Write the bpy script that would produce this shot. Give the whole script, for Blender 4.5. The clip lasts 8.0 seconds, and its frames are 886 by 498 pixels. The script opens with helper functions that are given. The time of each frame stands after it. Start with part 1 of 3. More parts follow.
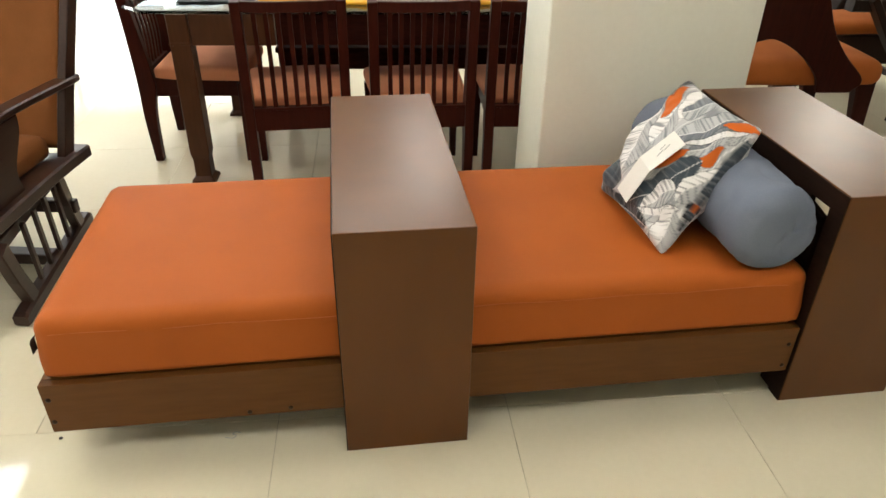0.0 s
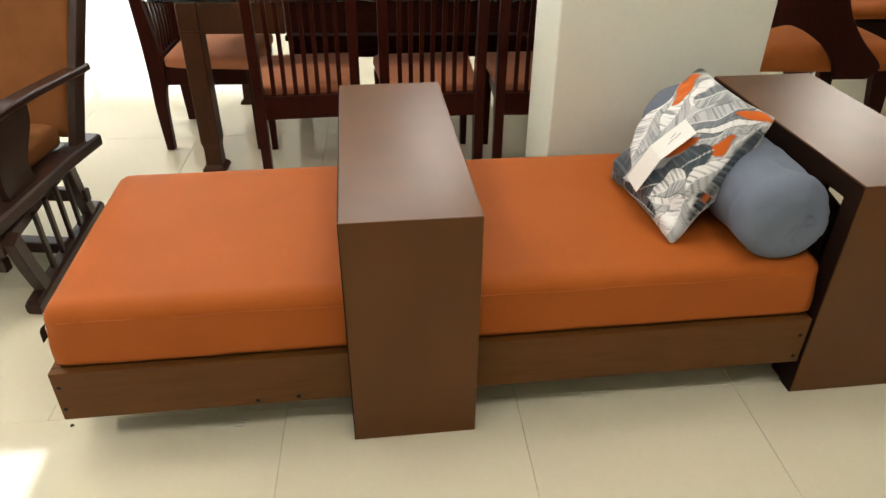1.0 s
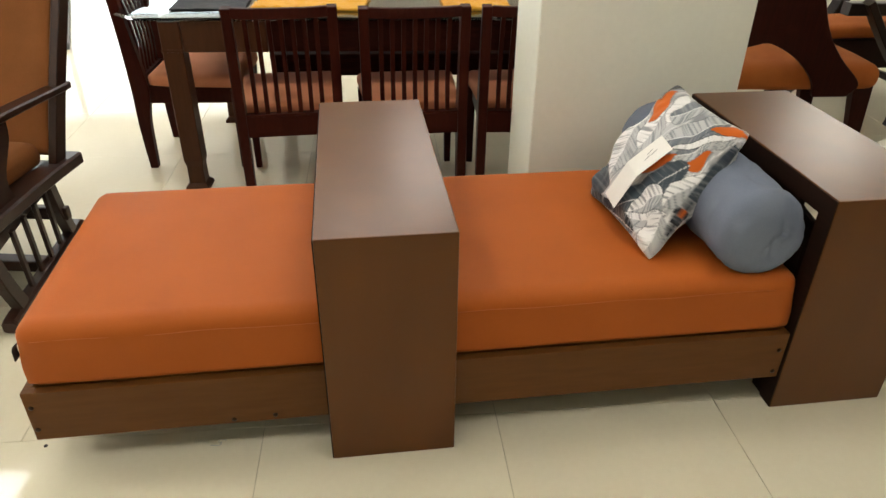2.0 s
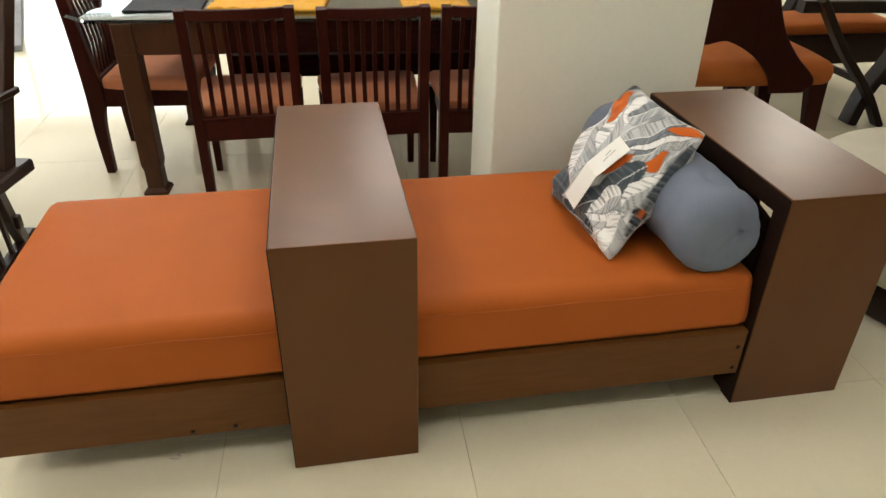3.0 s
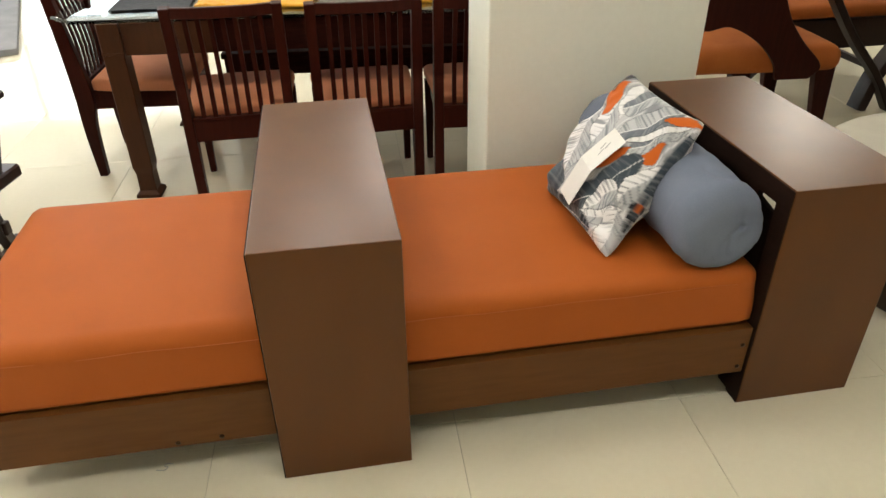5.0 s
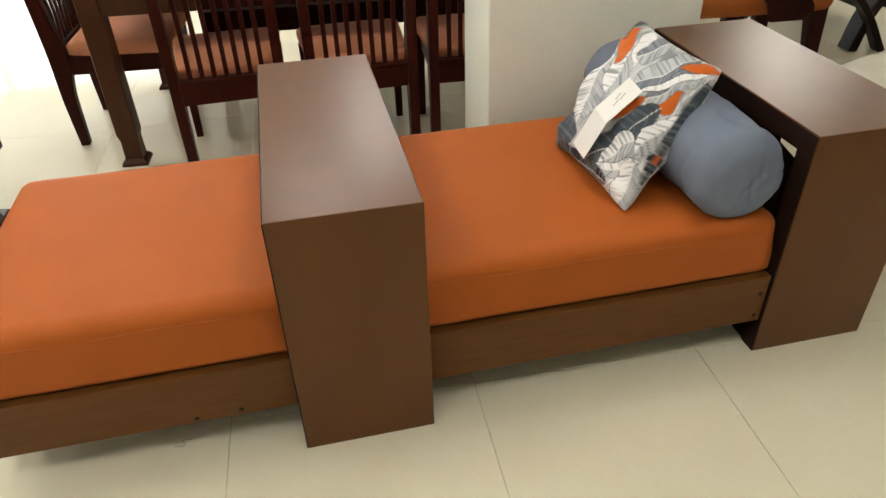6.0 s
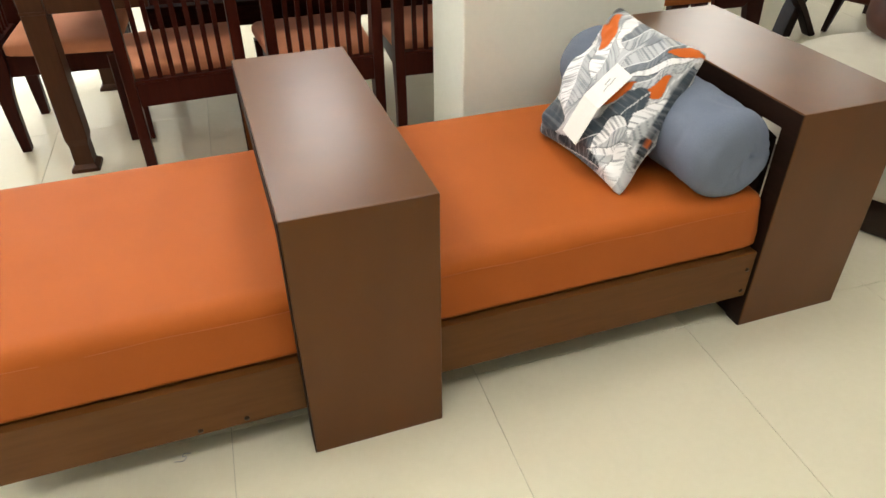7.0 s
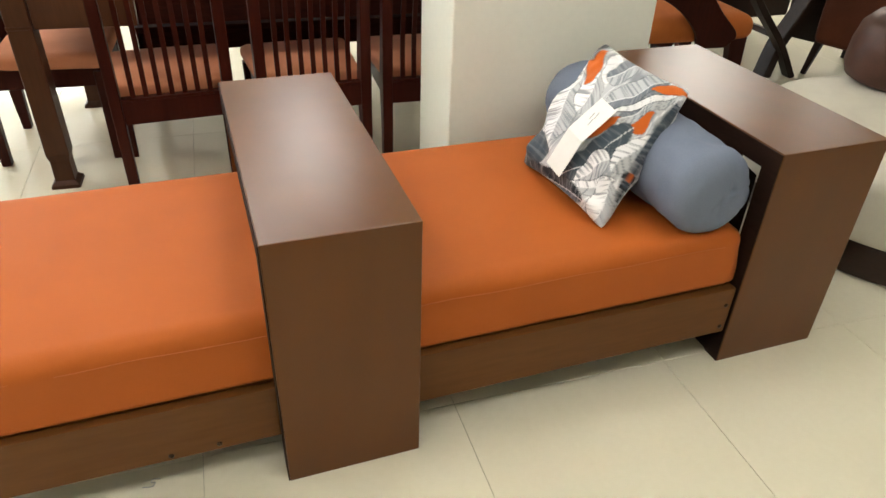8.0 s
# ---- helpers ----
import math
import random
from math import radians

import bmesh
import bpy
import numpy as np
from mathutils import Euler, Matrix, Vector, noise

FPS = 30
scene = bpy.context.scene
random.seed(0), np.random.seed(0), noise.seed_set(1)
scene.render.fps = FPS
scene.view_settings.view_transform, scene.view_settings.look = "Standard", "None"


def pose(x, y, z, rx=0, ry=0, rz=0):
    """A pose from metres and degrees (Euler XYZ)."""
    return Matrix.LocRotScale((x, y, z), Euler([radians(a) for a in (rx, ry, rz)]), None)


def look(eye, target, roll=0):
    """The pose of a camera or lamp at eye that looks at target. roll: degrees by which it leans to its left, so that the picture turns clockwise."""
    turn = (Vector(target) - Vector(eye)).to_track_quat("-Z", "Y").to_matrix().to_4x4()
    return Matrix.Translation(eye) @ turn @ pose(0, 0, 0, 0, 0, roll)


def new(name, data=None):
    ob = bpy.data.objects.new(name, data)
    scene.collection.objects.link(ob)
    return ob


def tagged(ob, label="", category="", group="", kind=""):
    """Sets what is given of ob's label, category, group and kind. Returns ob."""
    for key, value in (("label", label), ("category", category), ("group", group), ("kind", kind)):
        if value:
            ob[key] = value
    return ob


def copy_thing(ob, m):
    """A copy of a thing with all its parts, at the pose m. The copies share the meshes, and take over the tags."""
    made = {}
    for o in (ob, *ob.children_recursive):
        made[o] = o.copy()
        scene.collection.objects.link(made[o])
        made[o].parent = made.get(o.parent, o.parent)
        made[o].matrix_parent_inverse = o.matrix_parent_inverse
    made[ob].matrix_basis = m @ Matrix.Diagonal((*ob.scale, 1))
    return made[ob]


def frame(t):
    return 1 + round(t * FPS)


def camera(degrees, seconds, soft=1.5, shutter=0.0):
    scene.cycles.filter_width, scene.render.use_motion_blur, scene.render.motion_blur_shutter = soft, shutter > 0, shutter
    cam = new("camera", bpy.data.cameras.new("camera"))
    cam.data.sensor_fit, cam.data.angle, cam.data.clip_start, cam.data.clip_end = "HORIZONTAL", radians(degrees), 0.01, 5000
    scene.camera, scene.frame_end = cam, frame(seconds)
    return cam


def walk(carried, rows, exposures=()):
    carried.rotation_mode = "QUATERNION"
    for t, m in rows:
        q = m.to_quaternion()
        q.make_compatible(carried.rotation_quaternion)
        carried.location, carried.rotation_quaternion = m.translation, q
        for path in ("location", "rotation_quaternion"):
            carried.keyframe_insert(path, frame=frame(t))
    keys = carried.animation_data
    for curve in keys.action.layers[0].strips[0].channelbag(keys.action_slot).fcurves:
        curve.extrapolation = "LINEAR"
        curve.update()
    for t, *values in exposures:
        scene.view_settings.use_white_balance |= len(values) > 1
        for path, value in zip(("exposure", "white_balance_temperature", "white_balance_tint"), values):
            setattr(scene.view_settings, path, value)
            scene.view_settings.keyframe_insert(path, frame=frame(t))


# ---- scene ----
cam = camera(64.8, 8.0)
PATH = [
    (0, (0.051, -1.383, 1.502), (0.3, 0.303, 0.456), 1.1),
    (0.5, (0.06, -1.382, 1.504), (0.294, 0.3, 0.447), 1.3),
    (1, (0.067, -1.376, 1.501), (0.277, 0.297, 0.426), 0.5),
    (2.3, (0.11, -1.382, 1.496), (0.374, 0.313, 0.474), 1.0),
    (2.5, (0.106, -1.366, 1.5), (0.415, 0.316, 0.462), 1.5),
    (3, (0.139, -1.363, 1.507), (0.455, 0.317, 0.469), 1.0),
    (3.5, (0.174, -1.358, 1.504), (0.477, 0.322, 0.461), -0.0),
    (4, (0.206, -1.349, 1.501), (0.491, 0.334, 0.46), 0.2),
    (5.3, (0.203, -1.3, 1.483), (0.477, 0.365, 0.424), -1.1),
    (5.5, (0.198, -1.296, 1.483), (0.412, 0.37, 0.398), -2.3),
    (5.7, (0.169, -1.278, 1.474), (0.392, 0.364, 0.342), -2.4),
    (6, (0.113, -1.24, 1.47), (0.448, 0.356, 0.313), -1.7),
    (6.2, (0.069, -1.226, 1.461), (0.439, 0.358, 0.324), -2.4),
    (6.5, (0.007, -1.196, 1.462), (0.446, 0.361, 0.286), -4.6),
    (6.8, (-0.037, -1.187, 1.449), (0.454, 0.359, 0.277), -2.1),
    (7, (-0.061, -1.178, 1.453), (0.463, 0.357, 0.283), -0.5),
    (7.2, (-0.068, -1.181, 1.447), (0.464, 0.366, 0.309), -0.9),
    (7.5, (-0.072, -1.171, 1.46), (0.472, 0.379, 0.32), -1.3),
    (8, (-0.058, -1.174, 1.453), (0.527, 0.386, 0.347), 2.1),
]
EXPOSURES = [(0, -0.04), (1, -0.1), (2.5, -0.24), (3.5, -0.17), (4, -0.15), (5.5, -0.06), (6, -0.1), (6.25, -0.12), (6.5, 0.14), (6.75, 0.19), (7, 0.2), (8, 0.2)]
BASE_STOPS = 0.64
walk(cam, [(t, look(eye, target, roll)) for t, eye, target, roll in PATH], [(t, BASE_STOPS + e, 6500 - 300 * min(1, max(0, t - 5.5)), 10) for t, e in EXPOSURES])

# ---- light, room tone and exposure ----
world = bpy.data.worlds.new("world")
scene.world = world
world.use_nodes = True
wn = world.node_tree
sky = wn.nodes.new("ShaderNodeTexSky")
sky.sky_type = "NISHITA"
sky.sun_disc = False
sky.sun_elevation = radians(40)
sky.sun_rotation = radians(200)
bgn = wn.nodes["Background"]
bgn.inputs["Strength"].default_value = 0.05
wn.links.new(sky.outputs[0], bgn.inputs["Color"])

CEIL = 2.8
LAMP_POWER = 9.0


# ---- materials ----
def mat_base(name, rough=0.5, spec=0.5, coat=0.0, coat_rough=0.1, sheen=0.0):
    m = bpy.data.materials.new(name)
    m.use_nodes = True
    b = m.node_tree.nodes["Principled BSDF"]
    b.inputs["Roughness"].default_value = rough
    b.inputs["Specular IOR Level"].default_value = spec
    b.inputs["Coat Weight"].default_value = coat
    b.inputs["Coat Roughness"].default_value = coat_rough
    b.inputs["Sheen Weight"].default_value = sheen
    return m, m.node_tree, b


def add(nt, kind, **props):
    n = nt.nodes.new(kind)
    for k, v in props.items():
        n.inputs[k].default_value = v
    return n


def ramp(nt, fac, stops):
    r = nt.nodes.new("ShaderNodeValToRGB")
    els = r.color_ramp.elements
    while len(els) < len(stops):
        els.new(0.5)
    for e, (p, c) in zip(els, stops):
        e.position, e.color = p, (*c, 1)
    nt.links.new(fac, r.inputs["Fac"])
    return r.outputs["Color"]


def coords(nt, scale=(1, 1, 1)):
    tc = nt.nodes.new("ShaderNodeTexCoord")
    mp = nt.nodes.new("ShaderNodeMapping")
    mp.inputs["Scale"].default_value = scale
    nt.links.new(tc.outputs["Object"], mp.inputs["Vector"])
    return mp.outputs["Vector"]


def noise_tex(nt, vec, scale, detail=4, rough=0.55):
    n = add(nt, "ShaderNodeTexNoise", Scale=scale, Detail=detail, Roughness=rough)
    nt.links.new(vec, n.inputs["Vector"])
    return n.outputs["Fac"]


def bump(nt, b, height, strength, dist):
    n = add(nt, "ShaderNodeBump", Strength=strength, Distance=dist)
    nt.links.new(height, n.inputs["Height"])
    nt.links.new(n.outputs["Normal"], b.inputs["Normal"])


def math_node(nt, op, a, bval):
    n = nt.nodes.new("ShaderNodeMath")
    n.operation = op
    for i, v in enumerate((a, bval)):
        if isinstance(v, (int, float)):
            n.inputs[i].default_value = v
        else:
            nt.links.new(v, n.inputs[i])
    return n.outputs[0]


def wood(name, dark, light, grain=(30, 2.2, 2.2), rough=0.38, coat=0.15, coat_rough=0.25, spec=0.4, relief=0.06):
    """Stained wood with streaks drawn out along one axis and slow cloudy patches."""
    m, nt, b = mat_base(name, rough, spec, coat, coat_rough)
    v = coords(nt, grain)
    streak = noise_tex(nt, v, 4.0, 2.5, 0.5)
    cloud = noise_tex(nt, coords(nt), 5.0, 2)
    mix = math_node(nt, "ADD", math_node(nt, "MULTIPLY", streak, 0.65), math_node(nt, "MULTIPLY", cloud, 0.35))
    nt.links.new(ramp(nt, mix, [(0.32, dark), (0.68, light)]), b.inputs["Base Color"])
    rr = math_node(nt, "ADD", math_node(nt, "MULTIPLY", cloud, 0.12), rough - 0.06)
    if relief:
        nt.links.new(rr, b.inputs["Roughness"])
        bump(nt, b, streak, relief, 0.002)
    return m


def fabric(name, c1, c2, weave=900, rough=0.9, sheen=0.03, wear=6.0, strength=0.25, spec=0.08):
    """Woven cloth: fine thread relief and slow colour drift."""
    m, nt, b = mat_base(name, rough, spec, 0, 0.1, sheen)
    v = coords(nt)
    w1 = add(nt, "ShaderNodeTexWave", Scale=weave / 6.283, Distortion=1.5, Detail=1.0)
    w1.bands_direction = "X"
    w2 = add(nt, "ShaderNodeTexWave", Scale=weave / 6.283, Distortion=1.5, Detail=1.0)
    w2.bands_direction = "Y"
    for w in (w1, w2):
        nt.links.new(v, w.inputs["Vector"])
    threads = math_node(nt, "ADD", w1.outputs["Fac"], w2.outputs["Fac"])
    slow = noise_tex(nt, v, wear, 4)
    fine = noise_tex(nt, v, 260, 2)
    f = math_node(nt, "ADD", math_node(nt, "MULTIPLY", slow, 0.7), math_node(nt, "MULTIPLY", fine, 0.3))
    nt.links.new(ramp(nt, f, [(0.3, c1), (0.7, c2)]), b.inputs["Base Color"])
    bump(nt, b, math_node(nt, "ADD", math_node(nt, "MULTIPLY", threads, 0.4), fine), strength, 0.0015)
    return m


def plain(name, c, rough=0.6, var=0.12, scale=8.0, metal=0.0, bump_s=0.05, coat=0.0):
    m, nt, b = mat_base(name, rough, 0.5, coat)
    b.inputs["Metallic"].default_value = metal
    v = coords(nt)
    n = math_node(nt, "ADD", math_node(nt, "MULTIPLY", noise_tex(nt, v, scale, 4), 0.6), math_node(nt, "MULTIPLY", noise_tex(nt, v, scale * 14, 3), 0.4))
    lo = tuple(x * (1 - var) for x in c)
    hi = tuple(min(1, x * (1 + var)) for x in c)
    nt.links.new(ramp(nt, n, [(0.35, lo), (0.65, hi)]), b.inputs["Base Color"])
    bump(nt, b, noise_tex(nt, v, scale * 20, 3), bump_s, 0.001)
    return m


def lacquer(name, dark, light, rough, spec):
    """Stained and lacquered veneer: slow cloudy patches of stain under an even satin coat."""
    m, nt, b = mat_base(name, rough, spec)
    b.inputs["Specular Tint"].default_value = (1.0, 0.90, 0.76, 1)
    cloud = noise_tex(nt, coords(nt, (3.2, 3.2, 1.0)), 2.2, 2, 0.45)
    nt.links.new(ramp(nt, cloud, [(0.34, dark), (0.66, light)]), b.inputs["Base Color"])
    return m


M_WALNUT = lacquer("walnut_lacquer", (0.092, 0.0268, 0.0020), (0.110, 0.0330, 0.0030), 0.28, 0.46)
M_RAIL = wood("walnut_rail", (0.108, 0.0410, 0.0085), (0.136, 0.0535, 0.0125), (2.0, 16, 16), 0.46, 0.0, 0.3, 0.2, 0.02)
M_BENCH = wood("bench_stain", (0.018, 0.0045, 0.003), (0.034, 0.0085, 0.005), (3, 20, 20), 0.75, 0.0, 0.2, 0.06)
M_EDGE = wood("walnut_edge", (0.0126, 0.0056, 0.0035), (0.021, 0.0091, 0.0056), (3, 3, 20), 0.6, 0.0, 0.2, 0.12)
M_MAHOG = wood("mahogany_stain", (0.026, 0.0046, 0.0025), (0.044, 0.0068, 0.0035), (18, 18, 1.8), 0.42, 0.0, 0.2, 0.12)
M_TABLE = wood("table_stain", (0.052, 0.0180, 0.0075), (0.070, 0.0250, 0.0100), (14, 14, 1.6), 0.38, 0.0, 0.2, 0.18)
M_ESPRESSO = wood("espresso_stain", (0.0200, 0.0072, 0.0040), (0.036, 0.0132, 0.0072), (20, 3, 20), 0.34, 0.0, 0.2, 0.35)
M_BLACKWOOD = wood("black_lacquer_wood", (0.014, 0.0070, 0.0052), (0.024, 0.0118, 0.0085), (20, 20, 3), 0.36, 0.0, 0.15, 0.2)
M_ORANGE = fabric("orange_canvas", (0.392, 0.091, 0.0100), (0.440, 0.105, 0.0132), 1500, 0.60, 0.03, 6.0, 0.12, 0.20)
M_SEAT = fabric("terracotta_cloth", (0.55, 0.215, 0.110), (0.64, 0.270, 0.150), 1300)
M_RUST = fabric("rust_cloth", (0.37, 0.103, 0.024), (0.47, 0.143, 0.036), 1100)
M_TAN = fabric("tan_leathercloth", (0.058, 0.0165, 0.0075), (0.080, 0.0235, 0.0100), 700, 0.6)
M_BROWN = fabric("brown_cloth", (0.176, 0.0656, 0.0208), (0.232, 0.088, 0.0288), 900)
M_BLUEGREY = fabric("blue_grey_jersey", (0.150, 0.176, 0.240), (0.190, 0.220, 0.290), 1700)
M_WHITECLOTH = fabric("ivory_upholstery", (0.589, 0.551, 0.4655), (0.684, 0.646, 0.551), 800)
M_GOLD = fabric("gold_satin", (0.684, 0.342, 0.0285), (0.8075, 0.4465, 0.057), 1500, 0.45)
M_SLATE = fabric("charcoal_cloth", (0.03, 0.032, 0.036), (0.05, 0.053, 0.058), 900, 0.7)
M_GREYMAT = fabric("grey_carpet", (0.20, 0.20, 0.21), (0.28, 0.28, 0.29), 500)
M_LEATHER = plain("brown_leather", (0.056, 0.0170, 0.0080), 0.50, 0.3, 12, 0, 0.25, 0.05)
M_COLUMN = plain("column_paint", (0.855, 0.868, 0.775), 0.55, 0.025, 3, 0, 0.06)
M_WALL = plain("wall_paint", (0.74, 0.72, 0.66), 0.6, 0.03, 3, 0, 0.06)
M_CEIL = plain("ceiling_paint", (0.80, 0.79, 0.75), 0.7, 0.02, 3)
M_FRAME = plain("lamp_frame", (0.75, 0.75, 0.74), 0.4, 0.03)
M_SCREW = plain("screw_brass", (0.035, 0.018, 0.01), 0.45, 0.2, 60, 0.7)
M_PAPER = plain("tag_paper", (0.80, 0.79, 0.76), 0.5, 0.02)
M_THREAD = plain("orange_thread", (0.47, 0.118, 0.028), 0.7, 0.05)
M_BLACKTAG = plain("black_ribbon", (0.02, 0.018, 0.016), 0.7, 0.1)
M_JOINT = plain("tile_joint", (0.50, 0.465, 0.375), 0.8, 0.3, 40)
M_INK = plain("grey_ink", (0.40, 0.40, 0.40), 0.6, 0.05)


def tile_material():
    m, nt, b = mat_base("glazed_cream_tile", 0.05, 0.5, 0.0)
    v = coords(nt)
    slow, fine = noise_tex(nt, v, 1.3, 4), noise_tex(nt, v, 45, 3)
    info = nt.nodes.new("ShaderNodeObjectInfo")
    f = math_node(nt, "ADD", math_node(nt, "MULTIPLY", slow, 0.6), math_node(nt, "MULTIPLY", fine, 0.2))
    f = math_node(nt, "ADD", f, math_node(nt, "MULTIPLY", info.outputs["Random"], 0.12))
    nt.links.new(ramp(nt, f, [(0.3, (0.70, 0.655, 0.505)), (0.7, (0.78, 0.735, 0.585))]), b.inputs["Base Color"])
    nt.links.new(math_node(nt, "ADD", math_node(nt, "MULTIPLY", noise_tex(nt, v, 7, 3), 0.05), 0.035), b.inputs["Roughness"])
    bump(nt, b, noise_tex(nt, v, 9, 2), 0.02, 0.002)
    return m


M_TILE = tile_material()


def emissive(name, c, s):
    m = bpy.data.materials.new(name)
    m.use_nodes = True
    nt = m.node_tree
    nt.nodes.remove(nt.nodes["Principled BSDF"])
    e = add(nt, "ShaderNodeEmission", Strength=s, Color=(*c, 1))
    nt.links.new(e.outputs[0], nt.nodes["Material Output"].inputs["Surface"])
    return m


M_LAMP = emissive("warm_led_diffuser", (1.0, 0.95, 0.845), LAMP_POWER)
M_LAMP_COOL = emissive("cool_led_diffuser", (0.985, 0.955, 0.925), LAMP_POWER)


def glass_material(name, tint):
    m, nt, b = mat_base(name, 0.02, 0.5)
    b.inputs["Base Color"].default_value = (*tint, 1)
    b.inputs["Transmission Weight"].default_value = 1.0
    b.inputs["IOR"].default_value = 1.5
    return m


M_GLASS = glass_material("clear_glass", (0.90, 0.96, 0.94))


def print_material():
    """Cotton with a printed leaf pattern held in the mesh's colour attribute."""
    m, nt, b = mat_base("leaf_print_cotton", 0.8, 0.25, 0, 0.1, 0.15)
    at = nt.nodes.new("ShaderNodeAttribute")
    at.attribute_name = "print"
    nt.links.new(at.outputs["Color"], b.inputs["Base Color"])
    bump(nt, b, noise_tex(nt, coords(nt), 420, 2), 0.25, 0.001)
    return m


M_PRINT = print_material()


# ---- building helpers ----
def mesh_from(name, bm, material, smooth=False):
    me = bpy.data.meshes.new(name)
    bmesh.ops.recalc_face_normals(bm, faces=bm.faces)
    bm.to_mesh(me)
    bm.free()
    me.materials.append(material)
    if smooth:
        me.polygons.foreach_set("use_smooth", [True] * len(me.polygons))
    return me


def part(name, bm, material, parent=None, label="", smooth=False):
    ob = new(name, mesh_from(name, bm, material, smooth))
    if parent is not None:
        ob.parent = parent
    if label:
        ob["label"] = label
    return ob


def thing(name, label, category, m=Matrix(), group="", kind=""):
    ob = new(name)
    ob.matrix_basis = m
    return tagged(ob, label, category, group, kind)


def box(x0, x1, y0, y1, z0, z1, bevel=0.003, seg=2):
    bm = bmesh.new()
    bmesh.ops.create_cube(bm, size=1)
    for v in bm.verts:
        v.co = Vector((x0 if v.co.x < 0 else x1, y0 if v.co.y < 0 else y1, z0 if v.co.z < 0 else z1))
    if bevel:
        bmesh.ops.bevel(bm, geom=bm.edges[:], offset=bevel, segments=seg, profile=0.5, affect="EDGES")
    return bm


def prism(outline, depth, axis="x", bevel=0.003):
    """An outline of 2D points, drawn out along one axis from 0 to depth."""
    bm = bmesh.new()

    def at(p, d):
        return {"x": (d, p[0], p[1]), "y": (p[0], d, p[1]), "z": (p[0], p[1], d)}[axis]
    a = [bm.verts.new(at(p, 0)) for p in outline]
    c = [bm.verts.new(at(p, depth)) for p in outline]
    bm.faces.new(a)
    bm.faces.new(c[::-1])
    for i in range(len(outline)):
        j = (i + 1) % len(outline)
        bm.faces.new((a[i], a[j], c[j], c[i]))
    bmesh.ops.recalc_face_normals(bm, faces=bm.faces)
    if bevel:
        bmesh.ops.bevel(bm, geom=bm.edges[:], offset=bevel, segments=1, affect="EDGES")
    return bm


def shift(bm, x=0, y=0, z=0, m=None):
    for v in bm.verts:
        co = m @ v.co if m is not None else v.co
        v.co = co + Vector((x, y, z))
    return bm


def curve_pts(ctrl, n):
    """Smooth points through control points."""
    out = []
    pts = [Vector(p) for p in ctrl]
    ext = [pts[0] * 2 - pts[1], *pts, pts[-1] * 2 - pts[-2]]
    for i in range(1, len(ext) - 2):
        p0, p1, p2, p3 = ext[i - 1:i + 3]
        for k in range(n):
            t = k / n
            out.append(0.5 * (2 * p1 + (p2 - p0) * t + (2 * p0 - 5 * p1 + 4 * p2 - p3) * t * t + (3 * p1 - p0 - 3 * p2 + p3) * t ** 3))
    out.append(pts[-1])
    return out


def bar(points, w, h, up=(0, 0, 1), bevel=0.2):
    """A bar with a chamfered rectangular section swept along points; w, h may be lists."""
    pts = [Vector(p) for p in points]
    n = len(pts)
    ws = w if isinstance(w, (list, tuple)) else [w] * n
    hs = h if isinstance(h, (list, tuple)) else [h] * n
    bm = bmesh.new()
    rings = []
    for i, p in enumerate(pts):
        d = (pts[min(i + 1, n - 1)] - pts[max(i - 1, 0)]).normalized()
        side = d.cross(Vector(up)).normalized()
        upv = side.cross(d).normalized()
        a, b = ws[i] / 2, hs[i] / 2
        c = min(a, b) * bevel
        ring = [(-a + c, -b), (a - c, -b), (a, -b + c), (a, b - c), (a - c, b), (-a + c, b), (-a, b - c), (-a, -b + c)]
        rings.append([bm.verts.new(p + side * s + upv * u) for s, u in ring])
    for r0, r1 in zip(rings, rings[1:]):
        for k in range(8):
            bm.faces.new((r0[k], r0[(k + 1) % 8], r1[(k + 1) % 8], r1[k]))
    bm.faces.new(rings[0][::-1])
    bm.faces.new(rings[-1])
    return bm


def lathe(profile, seg=48):
    """A turned form from (radius, z) pairs."""
    bm = bmesh.new()
    rings = []
    for r, z in profile:
        if r < 1e-5:
            rings.append([bm.verts.new((0, 0, z))])
        else:
            rings.append([bm.verts.new((r * math.cos(2 * math.pi * k / seg), r * math.sin(2 * math.pi * k / seg), z)) for k in range(seg)])
    for r0, r1 in zip(rings, rings[1:]):
        for k in range(seg):
            j = (k + 1) % seg
            if len(r0) == 1 and len(r1) > 1:
                bm.faces.new((r0[0], r1[k], r1[j]))
            elif len(r1) == 1 and len(r0) > 1:
                bm.faces.new((r0[k], r0[j], r1[0]))
            elif len(r0) > 1:
                bm.faces.new((r0[k], r0[j], r1[j], r1[k]))
    return bm


